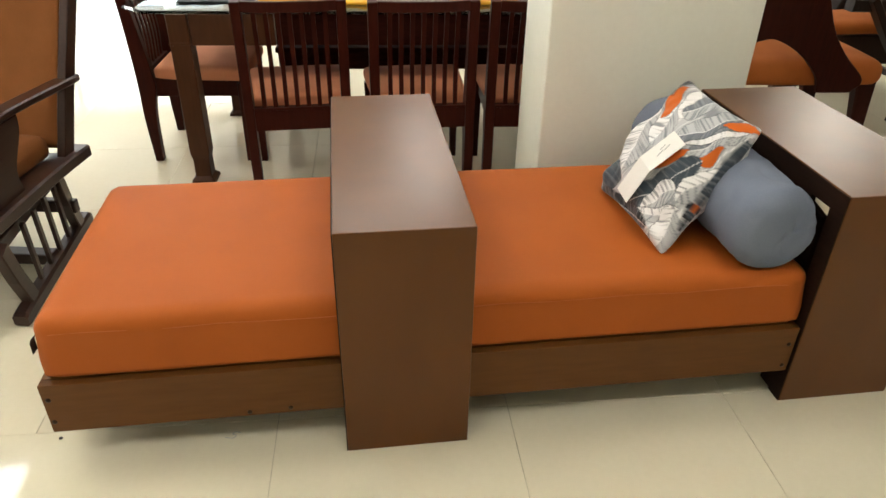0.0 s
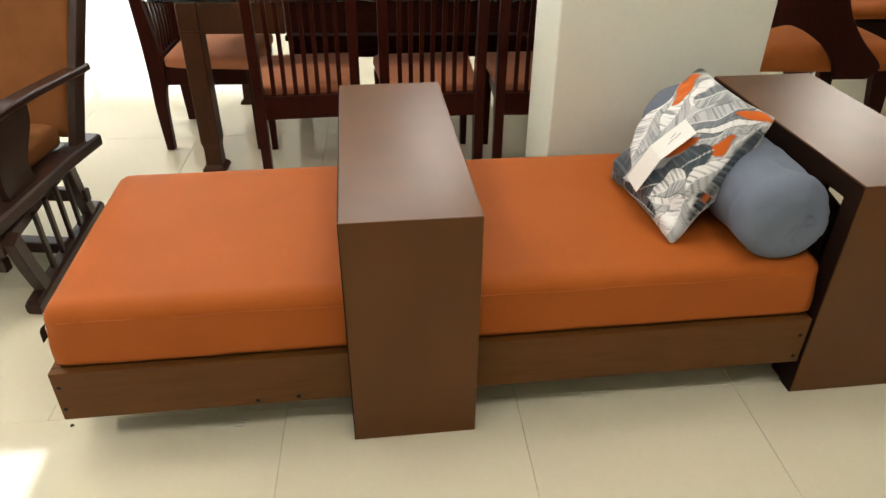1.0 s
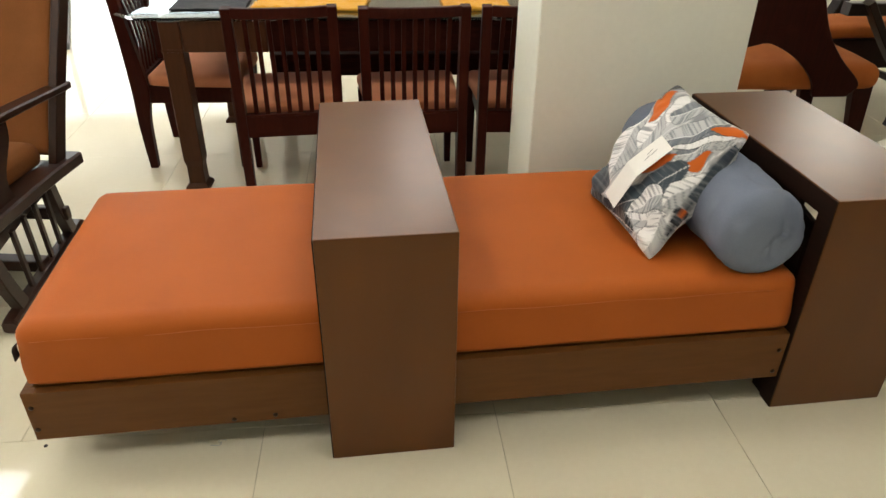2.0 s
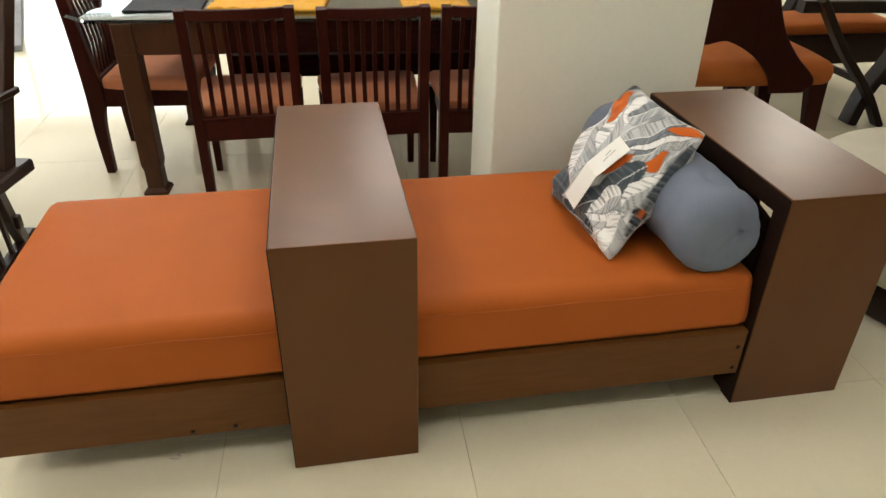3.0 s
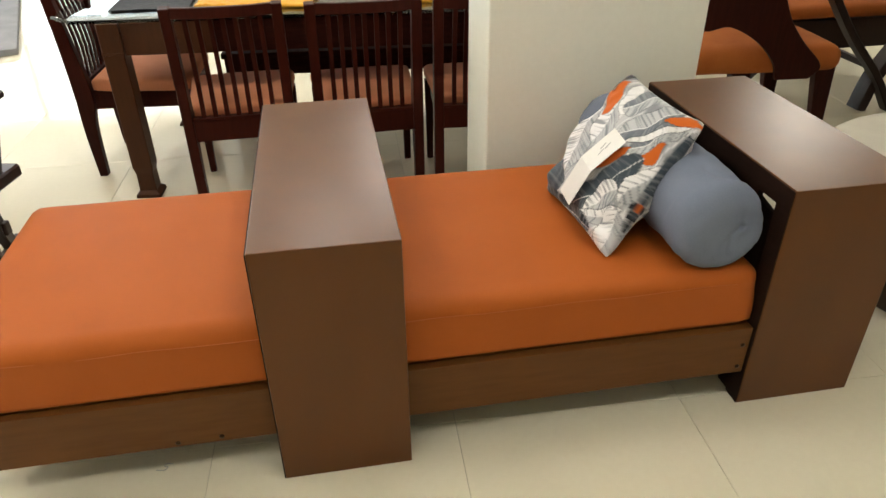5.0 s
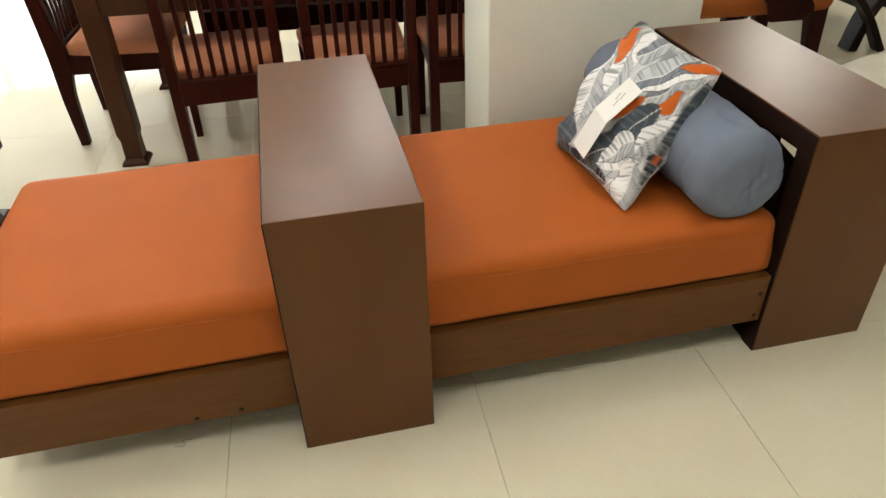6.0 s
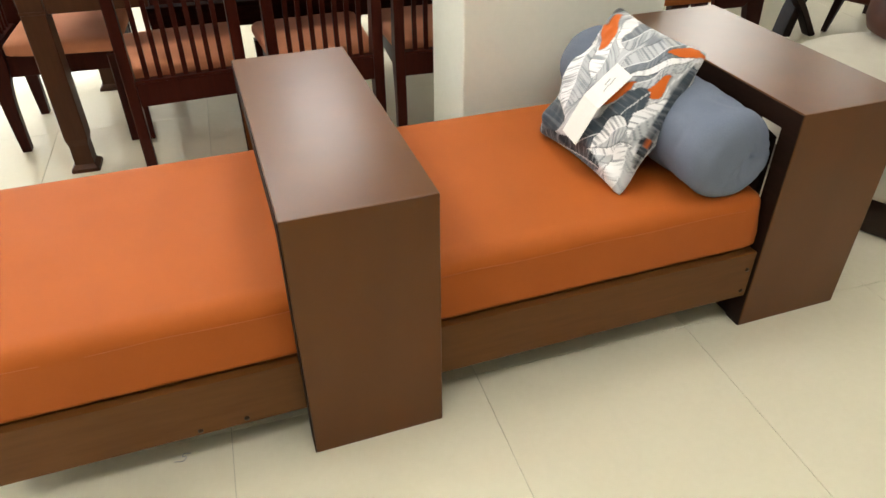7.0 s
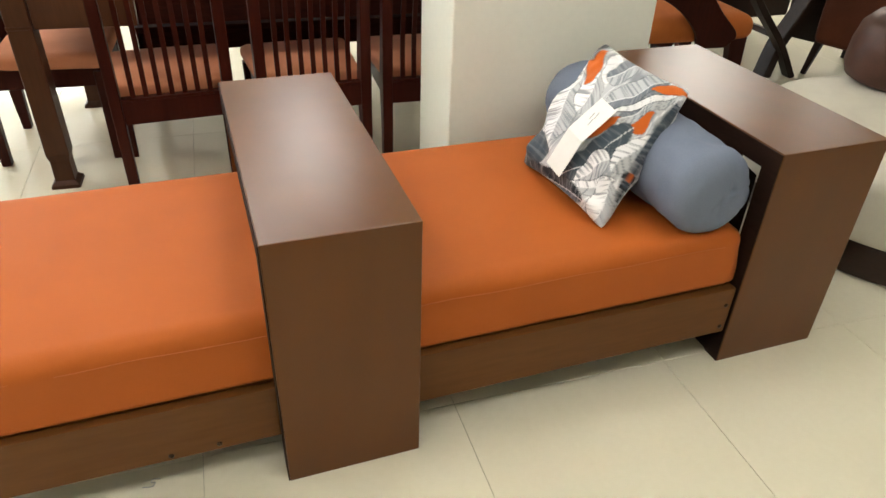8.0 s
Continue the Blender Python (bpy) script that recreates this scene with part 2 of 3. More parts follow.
def pad(x0, x1, y0, y1, z0, z1, r=0.03, n=14, crown=0.0, taper=0.0, wobble=0.0, seed=0, low=None):
    """An upholstered block with rounded edges, a slightly crowned top and small unevenness."""
    bm = bmesh.new()
    bmesh.ops.create_cube(bm, size=2)
    bmesh.ops.subdivide_edges(bm, edges=bm.edges[:], cuts=n, use_grid_fill=True)
    cx, cy, cz = (x0 + x1) / 2, (y0 + y1) / 2, (z0 + z1) / 2
    hx, hy, hz = (x1 - x0) / 2, (y1 - y0) / 2, (z1 - z0) / 2
    for v in bm.verts:
        q = Vector()
        for a, hh in enumerate((hx, hy, hz)):
            s = v.co[a]
            # pull grid lines towards the edges so that the rounding has enough faces
            t = math.copysign(abs(s) ** 0.6, s) if hh > 3 * r else s
            q[a] = t * hh
        rise = max(0.0, min(1.0, (q.z / hz + 0.55) / 1.1))
        rad = r if low is None else low + (r - low) * rise * rise * (3 - 2 * rise)
        inner = Vector([max(-hh + min(rad, hh * 0.95), min(hh - min(rad, hh * 0.95), q[a])) for a, hh in enumerate((hx, hy, hz))])
        d = q - inner
        if d.length > 1e-9:
            q = inner + d.normalized() * min(rad, max(d.x, d.y, d.z, -d.x, -d.y, -d.z))
        if q.z > 0:
            q.z += crown * (1 - (q.x / hx) ** 2) * (1 - (q.y / hy) ** 2)
        q.x *= 1 + taper * q.y / hy
        p = Vector((cx + q.x, cy + q.y, cz + q.z))
        if wobble:
            k = noise.noise_vector(p * 3.1 + Vector((seed, 0, 0)))
            p += k * wobble
        v.co = p
    return bm


# ---- room ----
ROOM = (-7.0, 8.0, -4.5, 10.0)
GRID = radians(-2.2)
TILE = 0.678
TILE_AT = (0.478, 0.120)


def room():
    x0, x1, y0, y1 = ROOM
    t = 0.2
    fl = part("floor", box(x0 - t, x1 + t, y0 - t, y1 + t, -0.15, -0.004, 0), M_JOINT)
    tagged(fl, "cream glazed floor tiles with thin dark joints", "floor", kind="structure")
    ce = part("ceiling", box(x0 - t, x1 + t, y0 - t, y1 + t, CEIL, CEIL + 0.15, 0), M_CEIL)
    tagged(ce, "plain white painted ceiling", "ceiling", kind="structure")
    for name, b in (("wall_south", (x0 - t, x1 + t, y0 - t, y0, 0, CEIL)), ("wall_east", (x1, x1 + t, y0, y1, 0, CEIL)), ("wall_west", (x0 - t, x0, y0, y1, 0, CEIL))):
        tagged(part(name, box(*b, 0), M_WALL), "plain off-white painted wall", "wall", kind="structure")
    # shop glazing in the north wall
    wn_ = thing("wall_north", "off-white wall with a wide shop window", "wall", kind="structure")
    wx0, wx1, wz0, wz1 = -6.6, -1.7, 0.25, 2.6
    for b in ((x0 - t, wx0, y1, y1 + t, 0, CEIL), (wx1, x1 + t, y1, y1 + t, 0, CEIL), (wx0, wx1, y1, y1 + t, 0, wz0), (wx0, wx1, y1, y1 + t, wz1, CEIL)):
        part("wall_panel", box(*b, 0), M_WALL, wn_)
    win = thing("window_1", "wide shop window with pale metal frames", "window", kind="structure")
    n = 2
    w = (wx1 - wx0) / n
    for i in range(n + 1):
        x = wx0 + i * w
        part("window_frame", box(x - 0.03, x + 0.03, y1 + 0.05, y1 + 0.12, wz0, wz1, 0), M_FRAME, win)
    for i in range(n):
        g = part("pane", box(wx0 + i * w + 0.03, wx0 + (i + 1) * w - 0.03, y1 + 0.08, y1 + 0.088, wz0, wz1, 0), M_GLASS, win)
        g.visible_shadow = False
    lamp = bpy.data.lights.new("window_light", "AREA")
    lamp.shape, lamp.size, lamp.size_y, lamp.energy, lamp.color = "RECTANGLE", wx1 - wx0, wz1 - wz0, 85, (0.90, 0.95, 1.0)
    new("window_light", lamp).matrix_basis = look(((wx0 + wx1) / 2, y1 + 0.3, (wz0 + wz1) / 2), ((wx0 + wx1) / 2, 0, 1.0))


room()


def column():
    c = part("column", box(0.762, 1.545, 1.0, 1.335, 0, CEIL, 0.006), M_COLUMN)
    tagged(c, "square off-white painted column behind the daybed", "column", kind="structure")


column()


def ceiling_lights():
    first = thing("ceiling_light", "square recessed ceiling light panel, switched on", "ceiling light", group="ceiling light panels")
    part("diffuser", box(-0.28, 0.28, -0.28, 0.28, -0.012, -0.006, 0), M_LAMP, first)
    for b in ((-0.3, 0.3, -0.3, -0.28), (-0.3, 0.3, 0.28, 0.3), (-0.3, -0.28, -0.28, 0.28), (0.28, 0.3, -0.28, 0.28)):
        part("frame", box(*b, -0.02, -0.004, 0), M_FRAME, first)
    spots = [(x, y) for y in (-1.15, 0.65, 2.45, 4.25, 5.15, 6.05) for x in (-6.4, -4.6, -2.8, -1.0, 0.8)]
    for dark in ((0.8, 2.45), (-1.0, 6.05), (0.8, 6.05)):
        spots.remove(dark)
    spots += [(0.1, 3.4), (2.6, -1.15), (6.4, 4.2), (6.0, 6.2)]
    spots += [(4.9 + 0.61 * i, 4.65 + 0.61 * j) for i in range(2) for j in range(2)]
    first.matrix_basis = pose(spots[0][0], spots[0][1], CEIL)
    for x, y in spots[1:]:
        lamp = copy_thing(first, pose(x, y, CEIL))
        if y > 2 and x < 2:
            lamp["label"] = "square recessed ceiling light panel, switched on, cool white"
            for ob in lamp.children:
                if ob.name.startswith("diffuser"):
                    ob.data = ob.data.copy()
                    ob.data.materials[0] = M_LAMP_COOL


ceiling_lights()


# ---- the daybed ----
H = 0.70
RAIL_Y = 0.05


def bridge(name, x, y, w, d, label):
    """A waterfall table: one broad top between a front and a back panel, open at both sides."""
    t = 0.06
    th = thing(name, label, "side table", pose(x, y, 0), "bridge tables over the daybed")
    ring = [(0, 0), (t, 0), (t, H - t), (d - t, H - t), (d - t, 0), (d, 0), (d, H), (0, H)]
    shell = bmesh.new()
    ends = [[shell.verts.new((sx, *p)) for p in ring] for sx in (0, w)]
    for e in ends:
        for q in ((0, 1, 2, 7), (7, 2, 3, 6), (3, 4, 5, 6)):
            shell.faces.new([e[k] for k in q])
    for k in range(8):
        shell.faces.new((ends[0][k], ends[0][k - 1], ends[1][k - 1], ends[1][k]))
    bmesh.ops.recalc_face_normals(shell, faces=shell.faces)
    bmesh.ops.bevel(shell, geom=[e for e in shell.edges if e.calc_face_angle() > 0.1], offset=0.0025, segments=2, profile=0.5, affect="EDGES")
    part("shell", shell, M_WALNUT, th)
    # near-black strips over the side that faces the mattress
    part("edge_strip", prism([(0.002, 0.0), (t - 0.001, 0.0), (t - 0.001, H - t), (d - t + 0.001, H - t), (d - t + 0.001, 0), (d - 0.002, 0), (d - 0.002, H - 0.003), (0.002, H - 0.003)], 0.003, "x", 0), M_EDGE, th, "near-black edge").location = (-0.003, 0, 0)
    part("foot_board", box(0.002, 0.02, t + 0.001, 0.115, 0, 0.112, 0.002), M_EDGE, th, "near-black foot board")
    return th


bridge("bridge_table", 0.0, 0.0, 0.336, 0.929, "dark walnut waterfall table standing across the orange daybed")
bridge("bridge_table", 1.312, 0.042, 0.356, 0.85, "dark walnut waterfall table at the daybed's end under the bolster")


def daybed():
    th = thing("daybed", "low daybed frame of dark brown wooden boards", "daybed", pose(0, 0, 0))
    x0, x1, z0, z1 = -0.76, 1.305, 0.117, 0.276
    rail = part("front_rail", box(x0, x1, RAIL_Y, RAIL_Y + 0.025, z0, z1, 0.002), M_RAIL, th)
    part("back_rail", box(x0, x1, 0.83, 0.855, 0.20, z1, 0.002), M_RAIL, th)
    part("end_rail", box(x0 + 0.0005, x0 + 0.025, RAIL_Y + 0.0255, 0.8295, z0, z1, 0.002), M_RAIL, th)
    part("end_rail", box(x1 - 0.025, x1 - 0.0005, RAIL_Y + 0.0255, 0.8295, z0, z1, 0.002), M_RAIL, th)
    part("deck", box(x0 + 0.0255, x1 - 0.0255, RAIL_Y + 0.0255, 0.8295, 0.262, 0.2835, 0), M_RAIL, th)
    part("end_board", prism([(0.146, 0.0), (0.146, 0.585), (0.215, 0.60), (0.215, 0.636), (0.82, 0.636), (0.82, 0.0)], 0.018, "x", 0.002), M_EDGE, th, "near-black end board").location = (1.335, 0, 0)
    for x in (0.17,):
        for y in (0.14, 0.78):
            part("leg", box(x - 0.03, x + 0.03, y - 0.03, y + 0.03, 0.0, 0.2615, 0.003), M_EDGE, th)
    for x, z in ((-0.745, 0.228), (-0.748, 0.153), (-0.256, 0.131), (-0.147, 0.135), (1.286, 0.218), (1.286, 0.140)):
        s = lathe([(0, 0.004), (0.003, 0.0035), (0.0062, 0.002), (0.007, -0.001), (0, -0.001)], 14)
        part("screw", shift(s, x, RAIL_Y, z, Matrix.Rotation(radians(90), 3, "X")), M_SCREW, rail, "small dark brass screw", True)


daybed()


def mattress():
    th = thing("mattress", "orange canvas mattress cushion lying on the daybed", "mattress", pose(0, 0, 0))
    bm = pad(-0.744, 1.303, 0.062, 0.835, 0.2845, 0.462, 0.044, 36, 0.008, 0, 0.002, 3, 0.017)
    cover = part("cover", bm, M_ORANGE, th, "", True)
    # stitched seam along the front's upper edge
    pts = [(-0.70 + i * 0.0495, 0.0622 + 0.0008 * math.sin(i * 1.7), 0.424 + 0.002 * math.sin(i * 0.9)) for i in range(40)]
    part("seam", bar(pts, 0.0012, 0.0014), M_THREAD, cover)
    tag = bar([(-0.745, 0.085, 0.405), (-0.749, 0.083, 0.395), (-0.748, 0.080, 0.365)], 0.028, 0.0015, (1, 0, 0.01))
    part("ribbon_tag", tag, M_BLACKTAG, cover, "small black ribbon tag")


mattress()


# pulls in the bolster's end, as x, z of their two ends and a depth
CREASES = [((1.205, 0.600), (1.280, 0.592), 0.0035), ((1.205, 0.600), (1.192, 0.655), 0.0045), ((1.200, 0.595), (1.160, 0.548), 0.003), ((1.150, 0.506), (1.185, 0.498), 0.003)]


def bolster():
    th = thing("bolster", "blue-grey jersey bolster roll leaning along the end table", "bolster pillow", pose(0, 0, 0))
    a, b, r = Vector((1.156, 0.85, 0.584)), Vector((1.168, 0.066, 0.580)), 0.1245
    length = (b - a).length
    prof = [(0, 0.0)] + [(r * 0.55 * k / 14, 0.0) for k in range(1, 15)]
    for k in range(1, 9):
        s = k / 8 * math.pi / 2
        prof.append((r * (0.55 + 0.45 * math.sin(s)) if k > 0 else 0, 0.055 * (1 - math.cos(s))))
    body = [(r * 1.0, 0.055 + (length - 0.11) * k / 70) for k in range(1, 70)]
    prof = prof + body + [(q, length - z) for q, z in reversed(prof)]
    bm = lathe(prof, 110)
    q = (b - a).to_track_quat("Z", "Y").to_matrix()
    for v in bm.verts:
        w = noise.noise(v.co * 7.0) * 0.007 + noise.noise(v.co * 20.0) * 0.003 - 0.005 * max(0.0, 1 - abs(noise.noise(v.co * 6 + Vector((3, 1, 0)))) * 9) * (0.35 + 0.65 * v.co.z / length)
        v.co += v.co.normalized() * 0 + Vector((v.co.x, v.co.y, 0)) * (w / r)
        v.co.z += noise.noise(v.co * 9 + Vector((4, 0, 0))) * 0.008 - 0.004 * max(0.0, 1 - abs(noise.noise(v.co * 11 + Vector((0, 5, 2)))) * 9)
        front = v.co.z > length - 0.06
        v.co = q @ v.co + a
        if front:
            for p0, p1, deep in CREASES:
                d = Vector((p1[0] - p0[0], p1[1] - p0[1]))
                w = Vector((v.co.x - p0[0], v.co.z - p0[1]))
                k = max(0.0, min(1.0, w.dot(d) / d.length_squared))
                gap = (w - d * k).length
                v.co.y += deep * (1 - 0.6 * k) * (math.exp(-(gap / 0.006) ** 2) - 0.45 * math.exp(-((gap - 0.014) / 0.008) ** 2))
        if v.co.z < 0.466:
            v.co.z = 0.466
    part("cover", bm, M_BLUEGREY, th, "", True)
    # short stitched slit in the end
    part("stitch", bar([(1.165, 0.0975, 0.503), (1.175, 0.0955, 0.500), (1.187, 0.0945, 0.4985)], 0.003, 0.003), M_PAPER, th, "short pale stitch")


bolster()

# printed leaves: centre u, v; length, half width, angle; colours of the two halves
WHITE, PALE, GREY, SLATE, DARK, FLAME = (0.82, 0.82, 0.83), (0.50, 0.515, 0.54), (0.155, 0.175, 0.205), (0.048, 0.066, 0.085), (0.014, 0.018, 0.024), (0.60, 0.125, 0.012)
LEAVES = [
    (0.026, 0.382, 0.434, 0.087, 116, WHITE, WHITE),
    (0.087, 0.567, 0.675, 0.162, 106, WHITE, PALE),
    (0.226, 0.645, 0.295, 0.128, 78, WHITE, PALE),
    (0.139, 0.822, 0.295, 0.079, 79, FLAME, FLAME),
    (0.289, 0.876, 0.251, 0.073, 97, WHITE, WHITE),
    (0.395, 0.899, 0.286, 0.083, 41, GREY, PALE),
    (0.633, 0.821, 0.544, 0.114, 45, PALE, GREY),
    (0.794, 0.764, 0.452, 0.075, 41, GREY, PALE),
    (0.890, 0.936, 0.278, 0.039, 24, FLAME, FLAME),
    (0.757, 0.782, 0.495, 0.023, 38, WHITE, WHITE),
    (0.509, 0.487, 0.389, 0.061, 50, FLAME, FLAME),
    (0.832, 0.674, 0.26, 0.055, 46, FLAME, FLAME),
    (0.615, 0.334, 0.659, 0.135, 58, SLATE, SLATE),
    (0.930, 0.486, 0.347, 0.103, 75, WHITE, PALE),
    (0.698, 0.257, 0.314, 0.111, 48, WHITE, PALE),
    (0.704, 0.141, 0.530, 0.048, 33, WHITE, PALE),
    (0.916, 0.124, 0.292, 0.139, 84, WHITE, PALE),
    (1.012, 0.278, 0.238, 0.047, 108, DARK, FLAME),
    (-0.02, 0.10, 0.36, 0.19, 109, SLATE, SLATE),
    (0.40, 0.018, 0.74, 0.075, 3, DARK, SLATE),
    (0.02, 0.97, 0.26, 0.12, 60, SLATE, GREY),
    (0.01, 1.0, 0.15, 0.07, 45, DARK, DARK),
    # lower right edge: slate print plus painted shade of the side turned away
    (1.01, 0.60, 0.66, 0.045, 90, SLATE, DARK),
    (1.015, 0.36, 0.10, 0.022, 80, FLAME, FLAME),
]


def streak(x, y, seed):
    """Soft irregular veins that run aslant from the midrib."""
    r = x + 0.55 * abs(y)
    k = noise.noise(Vector((r * 48, abs(y) * 3, seed))) + 0.5 * noise.noise(Vector((r * 110, abs(y) * 5, seed + 7)))
    return max(0.0, min(1.0, k * 2.6 + 0.05))


def leaf_colour(u, v):
    col = Vector(PALE).lerp(Vector(WHITE), streak(u * 0.7 - v * 0.7, u * 0.7 + v * 0.7, 2.0))
    col = col.lerp(Vector(GREY), 0.8 * max(0.0, min(1.0, 2.2 * noise.noise(Vector((u * 5, v * 5, 6.0))))))
    for cu, cv, ln, hw, ang, pale, dark in LEAVES:
        rib = 0.0 if pale is FLAME else 0.5 if pale is dark else 1.0
        a = radians(ang)
        du, dv = u - cu, v - cv
        x = du * math.cos(a) + dv * math.sin(a)
        y = -du * math.sin(a) + dv * math.cos(a)
        t = x / (ln / 2)
        if abs(t) >= 1:
            continue
        y += 0.22 * hw * math.sin(t * 2 + ang)
        edge = hw * ((1 - abs(t) ** 1.6) if pale is FLAME else (1 - abs(t) ** 3.2) ** 0.75) * (1 + 0.16 * noise.noise(Vector((u * 14, v * 14, ang))))
        if abs(y) > edge:
            # thin shadowed outline of the leaf below
            if abs(y) < edge + 0.008:
                col = col.lerp(Vector(DARK), 0.45)
            continue
        side = pale if y > 0 else dark
        c = Vector(side)
        if rib:
            k = streak(x, y, ang) * rib
            c = c.lerp(Vector(GREY), k * 0.78) if sum(side) > 0.9 else c.lerp(Vector(PALE), k * 0.3)
            if abs(y) < 0.004:
                c = c.lerp(Vector(WHITE), 0.7)
        col = c
    return col


def cushion():
    th = thing("throw_cushion", "leaf-print throw cushion in white, grey and orange against the bolster", "cushion", pose(0, 0, 0))
    corner = [Vector(p) for p in ((0.874, 0.600, 0.474), (0.908, 0.188, 0.474), (1.182, 0.300, 0.782), (1.122, 0.640, 0.812))]
    nrm = (corner[1] - corner[0]).cross(corner[3] - corner[0]).normalized()
    if nrm.x > 0:
        nrm = -nrm
    n = 170
    bm = bmesh.new()
    layer = bm.verts.layers.float_color.new("print")
    sides = []
    for side in (1, -1):
        rows = []
        for j in range(n + 1):
            row = []
            for i in range(n + 1):
                u, v = i / n, j / n
                eu, ev = 4 * u * (1 - u), 4 * v * (1 - v)
                # edges bow inwards between the pulled-out corners
                uu = u + 0.012 * ev * (1 - 2 * u) * (1 - eu)
                vv = v + 0.012 * eu * (1 - 2 * v) * (1 - ev)
                # rounded, slightly drawn-out tips
                ca, cb = 2 * uu - 1, 2 * vv - 1
                uu = 0.5 + 0.5 * ca * (1 - 0.055 * cb ** 10) * (1 + 0.075 * cb ** 4)
                vv = 0.5 + 0.5 * cb * (1 - 0.055 * ca ** 10) * (1 + 0.075 * ca ** 4)
                p = corner[0].lerp(corner[1], uu).lerp(corner[3].lerp(corner[2], uu), vv)
                th_ = 0.112 * (eu * ev) ** 0.46
                fold = 0.016 * math.sin(9 * u + 14 * v + 2 * noise.noise(Vector((u * 4, v * 4, 1)))) * (1 - eu * ev) * min(1, 6 * eu * ev)
                crease = noise.noise(Vector((u * 5, v * 5, side * 3))) * 0.010 + noise.noise(Vector((u * 14, v * 14, side))) * 0.004
                p = p + nrm * side * (th_ * (1.0 if side > 0 else 0.75) + (fold + crease) * min(1, 8 * eu * ev))
                if p.z < 0.468:
                    p.z = 0.468
                w = bm.verts.new(p)
                c = leaf_colour(u - 0.25 * (eu * ev) ** 0.7, v) if side > 0 or eu * ev < 0.12 else Vector(SLATE)
                w[layer] = (*c, 1)
                row.append(w)
            rows.append(row)
        for j in range(n):
            for i in range(n):
                bm.faces.new((rows[j][i], rows[j][i + 1], rows[j + 1][i + 1], rows[j + 1][i]))
        sides.append(rows)
    bmesh.ops.remove_doubles(bm, verts=bm.verts, dist=0.0004)
    part("cover", bm, M_PRINT, th, "", True)
    # paper price tag lying on the face
    def face(u, v, lift):
        p = corner[0].lerp(corner[1], u).lerp(corner[3].lerp(corner[2], u), v)
        return p + nrm * (0.112 * (16 * u * (1 - u) * v * (1 - v)) ** 0.46 + lift)
    a, b = face(0.55, 0.10, 0.024), face(0.72, 0.65, 0.018)
    mid = face(0.63, 0.37, 0.020)
    paper = part("paper_tag", bar([a, mid, b], 0.080, 0.0012, nrm), M_PAPER, th, "folded white paper tag with grey print")
    d = (b - a).normalized()
    sidev = d.cross(nrm).normalized()
    for k, off in ((0.50, 0.006), (0.62, -0.008), (0.70, 0.004)):
        c0 = mid + (b - mid) * (k - 0.15) + nrm * 0.0016 + sidev * off
        part("print_bar", bar([c0, c0 + d * 0.022], 0.003, 0.0006, nrm), M_INK, paper)


cushion()


# ---- dining set ----
DINE = Matrix.Translation((-0.690, 1.775, 0)) @ Matrix.Rotation(radians(-4.5), 4, "Z")


def dining_chair(label):
    """Local: back legs at y 0, the seat towards +y, centred on x."""
    th = thing("dining_chair", label, "dining chair", pose(0, 0, 0), "chairs round the dining table")
    hw, pw = 0.226, 0.041
    prof = curve_pts([(0.012, 0.0), (0.000, 0.22), (0.0, 0.42), (-0.012, 0.68), (-0.030, 0.89)], 5)
    front = curve_pts([(0.012, 0.895), (0.045, 0.68), (0.078, 0.45), (0.080, 0.37), (0.058, 0.24), (0.050, 0.0)], 5)
    outline = [tuple(p)[:2] for p in prof] + [tuple(p)[:2] for p in front]
    for x in (-hw, hw - pw):
        part("back_leg", shift(prism(outline, pw, "x", 0.003), x), M_MAHOG, th)
    rail = [(-hw + pw, -0.014, 0.872), (-0.09, -0.026, 0.870), (0.09, -0.026, 0.870), (hw - pw, -0.014, 0.872)]
    part("top_rail", bar(curve_pts(rail, 4), 0.024, 0.042), M_MAHOG, th)
    part("back_rail", box(-hw + pw, hw - pw, 0.006, 0.034, 0.345, 0.436, 0.003), M_MAHOG, th)
    part("ledge", box(-hw + pw, hw - pw, 0.002, 0.040, 0.437, 0.447, 0.002), M_MAHOG, th)
    for i in range(7):
        x = -0.1395 + i * 0.0465
        part("slat", bar(curve_pts([(x, 0.020, 0.447), (x, 0.022, 0.62), (x, -0.018, 0.856)], 4), 0.0185, 0.011, (0, 1, 0)), M_MAHOG, th)
    part("seat", pad(-0.222, 0.222, 0.075, 0.53, 0.41, 0.475, 0.026, 10, 0.010, 0.07, 0.001), M_SEAT, th, "terracotta cloth seat pad", True)
    part("apron", box(-0.215, 0.215, 0.487, 0.512, 0.335, 0.425, 0.003), M_MAHOG, th)
    for x in (-1, 1):
        part("apron", shift(prism([(0.06, 0.335), (0.49, 0.335), (0.49, 0.425), (0.06, 0.425)], 0.022, "x", 0.002), x * 0.195 - 0.011), M_MAHOG, th)
        lx = x * 0.212
        part("front_leg", bar([(lx, 0.485, 0.0), (lx, 0.49, 0.22), (lx, 0.493, 0.404)], [0.030, 0.036, 0.044], [0.030, 0.038, 0.046], (0, 1, 0)), M_MAHOG, th)
    return th


